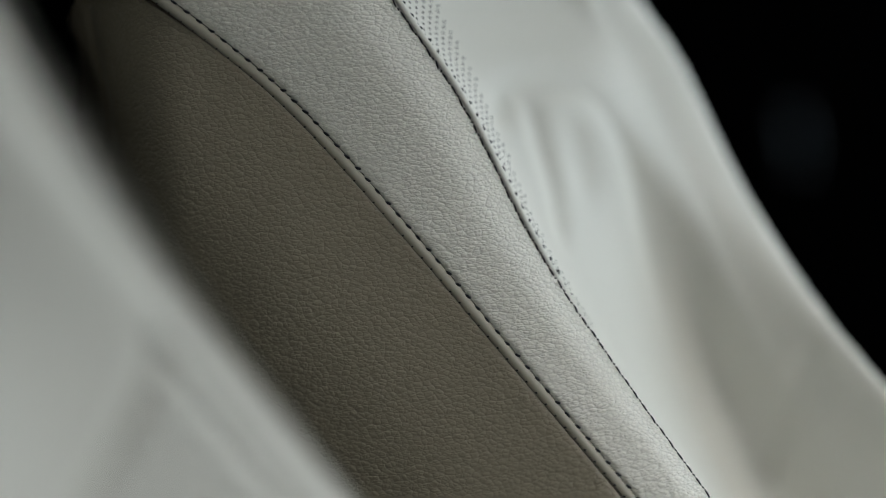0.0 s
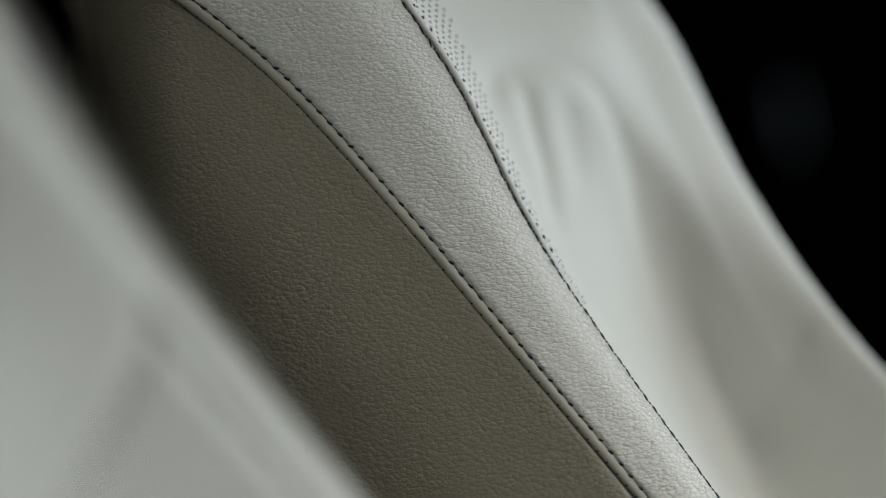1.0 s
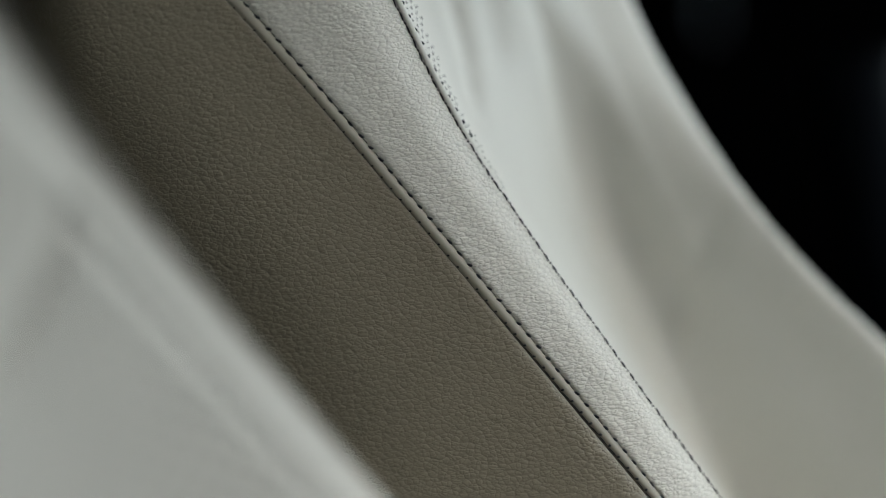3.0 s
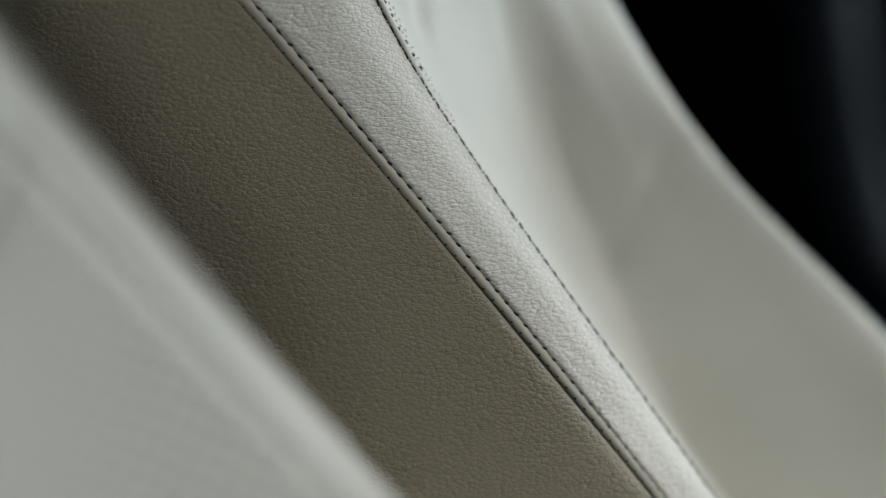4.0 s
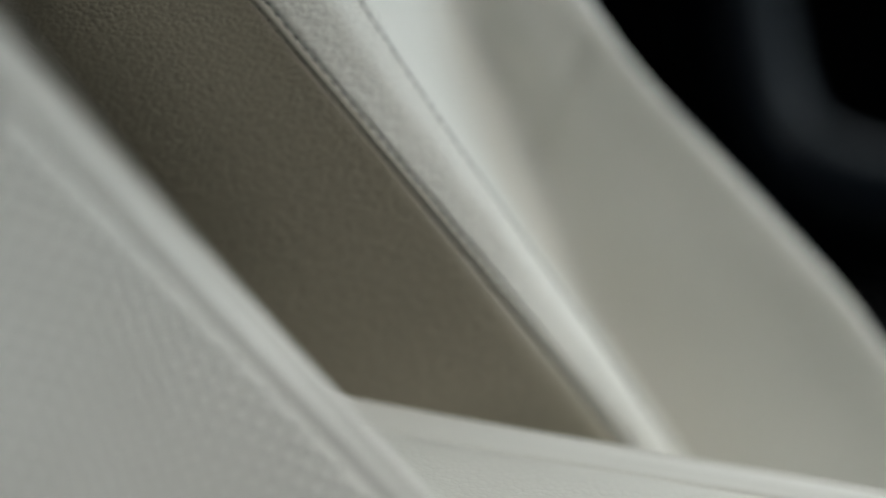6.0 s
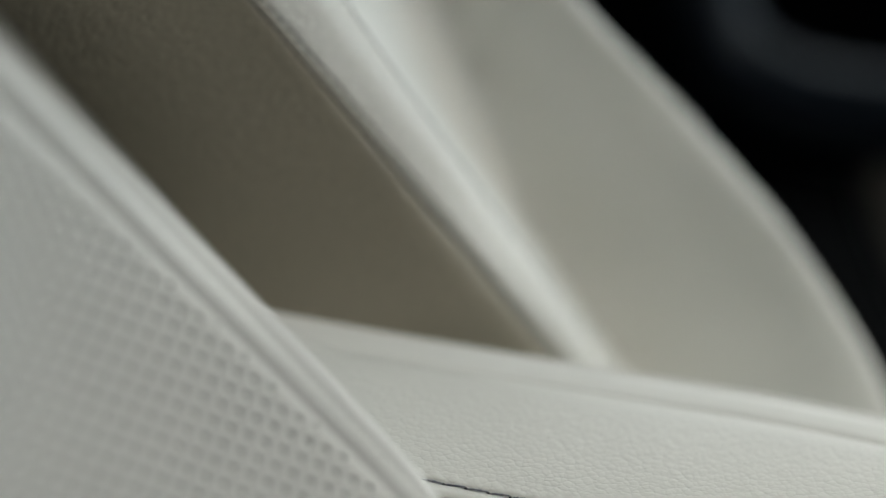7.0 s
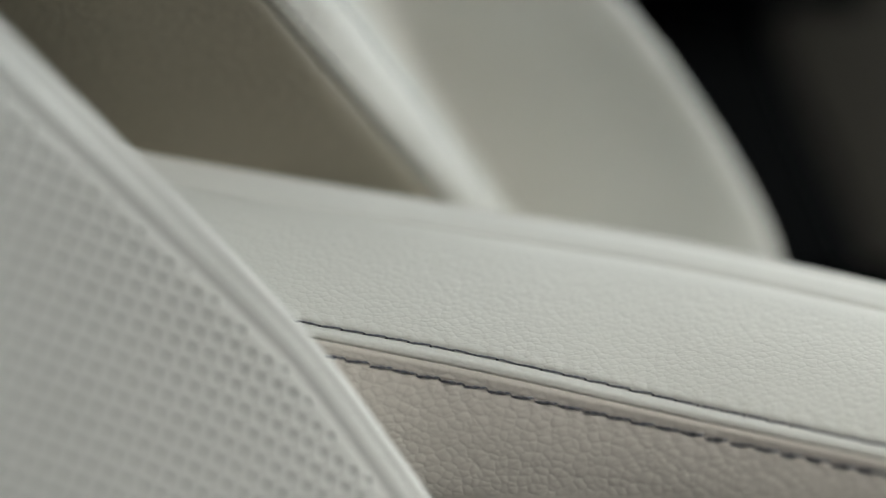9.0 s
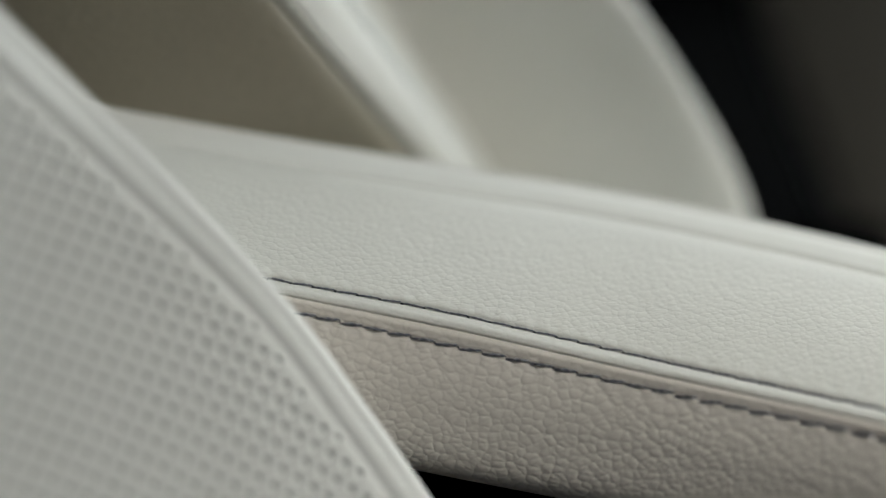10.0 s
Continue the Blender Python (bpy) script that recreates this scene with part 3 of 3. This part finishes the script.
low = np.concatenate([np.linspace(0, 2.6, 30)[:-1], np.linspace(2.6, 3.5, 45)])
high = np.concatenate([np.linspace(3.5, 4.4, 45)[:-1], np.linspace(4.4, 6.6, 30)[:-1], np.linspace(6.6, 7.0, 14)])
rim = np.concatenate([np.linspace(7.0, 7.4, 14)[:-1], np.linspace(7.4, 9.0, 26)[:-1], np.linspace(9.0, 11, 24)])
cushion_side = panel("cushion_side", pad, 0, 11, 0, 0, CEND, 220, side_leather, seat, "ivory pebbled leather side of the cushion", pad_lift, low)
cushion = panel("cushion_top", pad, 0, 11, 0, 0, CEND, 220, cushion_leather, seat, "ivory pebbled leather top of the cushion", pad_lift, high)
panel("cushion_rim", pad, 0, 11, 0, 0, CEND, 160, ivory_smooth, seat, "smooth ivory leather rim of the cushion", pad_lift, rim)
long_stitch = stitch_mesh("stitch", 0.0067, 0.00039, slate_thread, 0.45, 0.3, 17, 10)
hole_dot = stitch_mesh("stitch", 0.0009, 0.00034, thread)
flat_stitch = stitch_mesh("stitch", 0.0061, 0.00030, slate_thread, 0.15, 0.25, 17, 10)
stitch_row(pad, 3.0, 0.3, CEND - 0.1, 0.0068, long_stitch, cushion_side, 0.0003, 7, wobble=2.0)
stitch_row(pad, 4.0, 0.3, CEND - 0.1, 0.0064, flat_stitch, cushion, -0.0003, 3)

# Needle holes between the stitches, drawn as dark thread dots.
stitch_row(pad, 3.0, 0.3, CEND - 0.1, 0.0068, hole_dot, cushion_side, -0.0005, shift=0.0034)
stitch_row(pad, 4.0, 0.3, CEND - 0.1, 0.0064, hole_dot, cushion, -0.0006, shift=0.0032)

# ---- the near seat ----
near_seat = tagged(new("car_seat"), "ivory leather car seat backrest with a perforated panel", "car seat", "leather seats")
NEAR = [
    [(-0.1388, 0.3159, 0.7253), (-0.1246, 0.3213, 0.6970), (-0.1099, 0.3276, 0.6639), (-0.0845, 0.3280, 0.6306), (-0.0471, 0.3127, 0.5963), (-0.0123, 0.2990, 0.5638), (0.0237, 0.2722, 0.5304), (0.0498, 0.2522, 0.5018), (0.0702, 0.2304, 0.4771), (0.0914, 0.2045, 0.4508), (0.1151, 0.1746, 0.4256)],
    [(-0.0937, 0.2425, 0.7303), (-0.0810, 0.2452, 0.7094), (-0.0686, 0.2509, 0.6851), (-0.0539, 0.2676, 0.6559), (-0.0300, 0.2817, 0.6183), (-0.0018, 0.2874, 0.5793), (0.0337, 0.2700, 0.5417), (0.0606, 0.2505, 0.5143), (0.0808, 0.2290, 0.4901), (0.1017, 0.2035, 0.4642), (0.1250, 0.1741, 0.4393)],
    [(-0.0913, 0.2375, 0.7302), (-0.0788, 0.2406, 0.7098), (-0.0667, 0.2466, 0.6859), (-0.0526, 0.2645, 0.6570), (-0.0294, 0.2797, 0.6194), (-0.0015, 0.2859, 0.5805), (0.0338, 0.2687, 0.5430), (0.0609, 0.2492, 0.5158), (0.0810, 0.2279, 0.4917), (0.1017, 0.2025, 0.4659), (0.1249, 0.1732, 0.4411)],
    [(-0.0921, 0.2335, 0.7280), (-0.0801, 0.2372, 0.7078), (-0.0684, 0.2440, 0.6842), (-0.0550, 0.2619, 0.6549), (-0.0325, 0.2768, 0.6174), (-0.0052, 0.2829, 0.5790), (0.0303, 0.2669, 0.5415), (0.0579, 0.2474, 0.5145), (0.0779, 0.2262, 0.4905), (0.0986, 0.2009, 0.4649), (0.1217, 0.1717, 0.4402)],
    [(-0.0948, 0.2276, 0.7237), (-0.0833, 0.2318, 0.7038), (-0.0721, 0.2393, 0.6804), (-0.0588, 0.2575, 0.6516), (-0.0366, 0.2729, 0.6148), (-0.0097, 0.2791, 0.5771), (0.0261, 0.2646, 0.5396), (0.0542, 0.2452, 0.5129), (0.0741, 0.2241, 0.4891), (0.0947, 0.1989, 0.4636), (0.1177, 0.1699, 0.4391)],
    [(-0.1113, 0.2215, 0.7085), (-0.1007, 0.2248, 0.6880), (-0.0904, 0.2301, 0.6640), (-0.0787, 0.2430, 0.6350), (-0.0611, 0.2559, 0.5974), (-0.0401, 0.2621, 0.5585), (-0.0065, 0.2485, 0.5217), (0.0192, 0.2289, 0.4941), (0.0384, 0.2083, 0.4708), (0.0582, 0.1839, 0.4460), (0.0809, 0.1558, 0.4224)],
    [(-0.1307, 0.2004, 0.6850), (-0.1214, 0.2016, 0.6651), (-0.1127, 0.2041, 0.6419), (-0.1036, 0.2125, 0.6139), (-0.0950, 0.2256, 0.5749), (-0.0849, 0.2336, 0.5332), (-0.0556, 0.2232, 0.4962), (-0.0343, 0.2028, 0.4662), (-0.0166, 0.1831, 0.4437), (0.0022, 0.1600, 0.4201), (0.0240, 0.1334, 0.3980)],
]
near = Sheet(NEAR, 1.0)
NEND = len(NEAR[0]) - 1
CORNER = 3.2


def near_lift(u, v):
    along = 1 / (1 + np.exp(-(v - CORNER) / 0.04))
    top = np.exp(-((v - CORNER - (u - 4.0) * 0.35) / 0.06) ** 2) * np.clip((u - 3.97) / 0.05, 0, 1)
    deep = 0.0005 + 0.0014 * np.exp(-(((v - CORNER) / 1.3) ** 2))
    return ditch(beside(near, 4.0, u, v), 1.0, 0.0013) * deep * along - 0.0026 * top


shell = panel("backrest_shell", near, 0, 6, 130, 0, NEND, 240, ivory_smooth, near_seat, "smooth ivory leather backrest", near_lift)
perforated("perforated_panel", near, 4.0, 6.0, CORNER, NEND, 0.0047, 0.0027, 23, ivory_smooth, hole_dark, near_seat, "ivory leather with rows of round perforations", 0.00012, 0.00008,
           lambda s, w: w > s * 0.46 + 0.004, near_lift)
perforated("perforated_panel", middle, 6.08, 7.2, 0.2, 3.7, 0.0026, 0.0010, 45, ivory_smooth, hole_black, seat, "finely perforated ivory leather", 0.0002, 0.00016,
           lambda s, w: s < 0.022 * (1 - w / 0.16) + 0.002, centre_lift)


close_off(near, (np.asarray(NEAR[0]) + np.asarray(NEAR[-1])) / 2 + np.array([-0.05, 0.01, -0.05]), NEND, ivory_smooth, near_seat, "ivory leather rear of the backrest")
close_off(pad, (np.asarray(CUSHION[0]) + np.asarray(CUSHION[-1])) / 2 + np.array([0.0, 0.0, -0.05]), CEND, black_trim, seat, "black underside of the cushion")


ivory_thread = plain("ivory_thread", (0.50, 0.48, 0.44), 0.7, 3000, 0.3, 0.0001)
pale_stitch = stitch_mesh("stitch", 0.0042, 0.00040, ivory_thread)
stitch_row(near, 4.0, CORNER, NEND - 0.2, 0.0052, pale_stitch, shell, -0.0008, aside=-0.0018)


# ---- assumed upper ends of both backrests, above the camera's view, added to cast shade ----
def backrest_top(lines, side, up, mat, parent):
    """The backrest goes on above its drawn lines and rolls over to its rear."""
    lines = np.asarray(lines)
    first = lines[:, 0]
    mid = first.mean(axis=0)
    lean = np.asarray(up)
    rows = [first, first + lean * 0.35, first + lean * 0.75, mid + (first - mid) * 0.9 + lean * 1.05, mid + (first - mid) * 0.55 + lean * 1.2]
    sheet = Sheet(np.stack(rows, 1), side)
    panel("backrest_top", sheet, 0, len(lines) - 1, 60, 0, 4, 60, mat, parent, "unseen ivory leather top of the backrest, added to cast shade")


backrest_top(BACKREST, 1.0, (-0.16, -0.02, 0.20), ivory_smooth, seat)
backrest_top(NEAR, -1.0, (-0.10, -0.05, 0.24), ivory_smooth, near_seat)


# ---- seat bases ----
def seat_base(parent, x0, x1, y0, y1, top):
    bm = bmesh.new()
    box(bm, x0, x1, y0, y1, 0.0, top, 0.012)
    from_bm("base", bm, black_trim, parent, "black plastic seat base")
    for x in (x0 - 0.03, x1 + 0.005):
        bm = bmesh.new()
        box(bm, x, x + 0.025, y0 - 0.02, y1 + 0.02, 0.0, 0.03, 0.004)
        from_bm("rail", bm, gloss_trim, parent, "dark metal seat rail")


seat_base(seat, 0.16, 0.42, 0.36, 0.48, 0.36)
seat_base(near_seat, 0.02, 0.22, 0.20, 0.26, 0.36)

# ---- beyond the seats ----
door_panel = tagged(new("door_panel"), "beige leather door panel beyond the seat", "door panel")
DOOR = [
    [(0.6361, 1.0521, 0.3177), (0.6616, 0.9904, 0.2100), (0.7024, 0.9056, 0.1102), (0.7353, 0.8111, 0.0180), (0.7580, 0.7224, -0.0547)],
    [(0.5485, 0.9505, 0.3553), (0.5713, 0.8958, 0.2582), (0.6085, 0.8204, 0.1680), (0.6389, 0.7359, 0.0844), (0.6601, 0.6562, 0.0187)],
    [(0.5756, 0.8955, 0.3754), (0.5975, 0.8418, 0.2832), (0.6320, 0.7682, 0.1981), (0.6595, 0.6867, 0.1194), (0.6782, 0.6104, 0.0574)],
    [(0.7975, 0.7156, 0.4409), (0.8153, 0.6615, 0.3627), (0.8380, 0.5911, 0.2922), (0.8532, 0.5174, 0.2270), (0.8612, 0.4512, 0.1752)],
]
door_sheet = Sheet(DOOR, -1.0)
panel("door_trim", door_sheet, 0, 3, 40, 0, 4, 40, door_leather, door_panel)

console = tagged(new("console_trim"), "curved glossy black moulding beside the seat", "trim")
line = spline([(0.3167, 0.8347, 0.6149), (0.3357, 0.8106, 0.5141), (0.3569, 0.7842, 0.4511), (0.3917, 0.7599, 0.4288), (0.4337, 0.7351, 0.4239), (0.4969, 0.6958, 0.4283)], np.linspace(0, 5, 60))
tube("moulding", line, 0.032, gloss_trim, console, sides=20)
# Made-up fitting that carries a faint glint, painted in its bluish colour.
pull = tagged(new("dark_fitting"), "small dark fitting made up to carry a faint glint", "door pull")
tube("glint_bar", spline([(0.3545, 1.4057, 0.6435), (0.3606, 1.4027, 0.6147), (0.3649, 1.3995, 0.5858)], np.linspace(0, 2, 20)), 0.009, glint_trim, pull, sides=16)
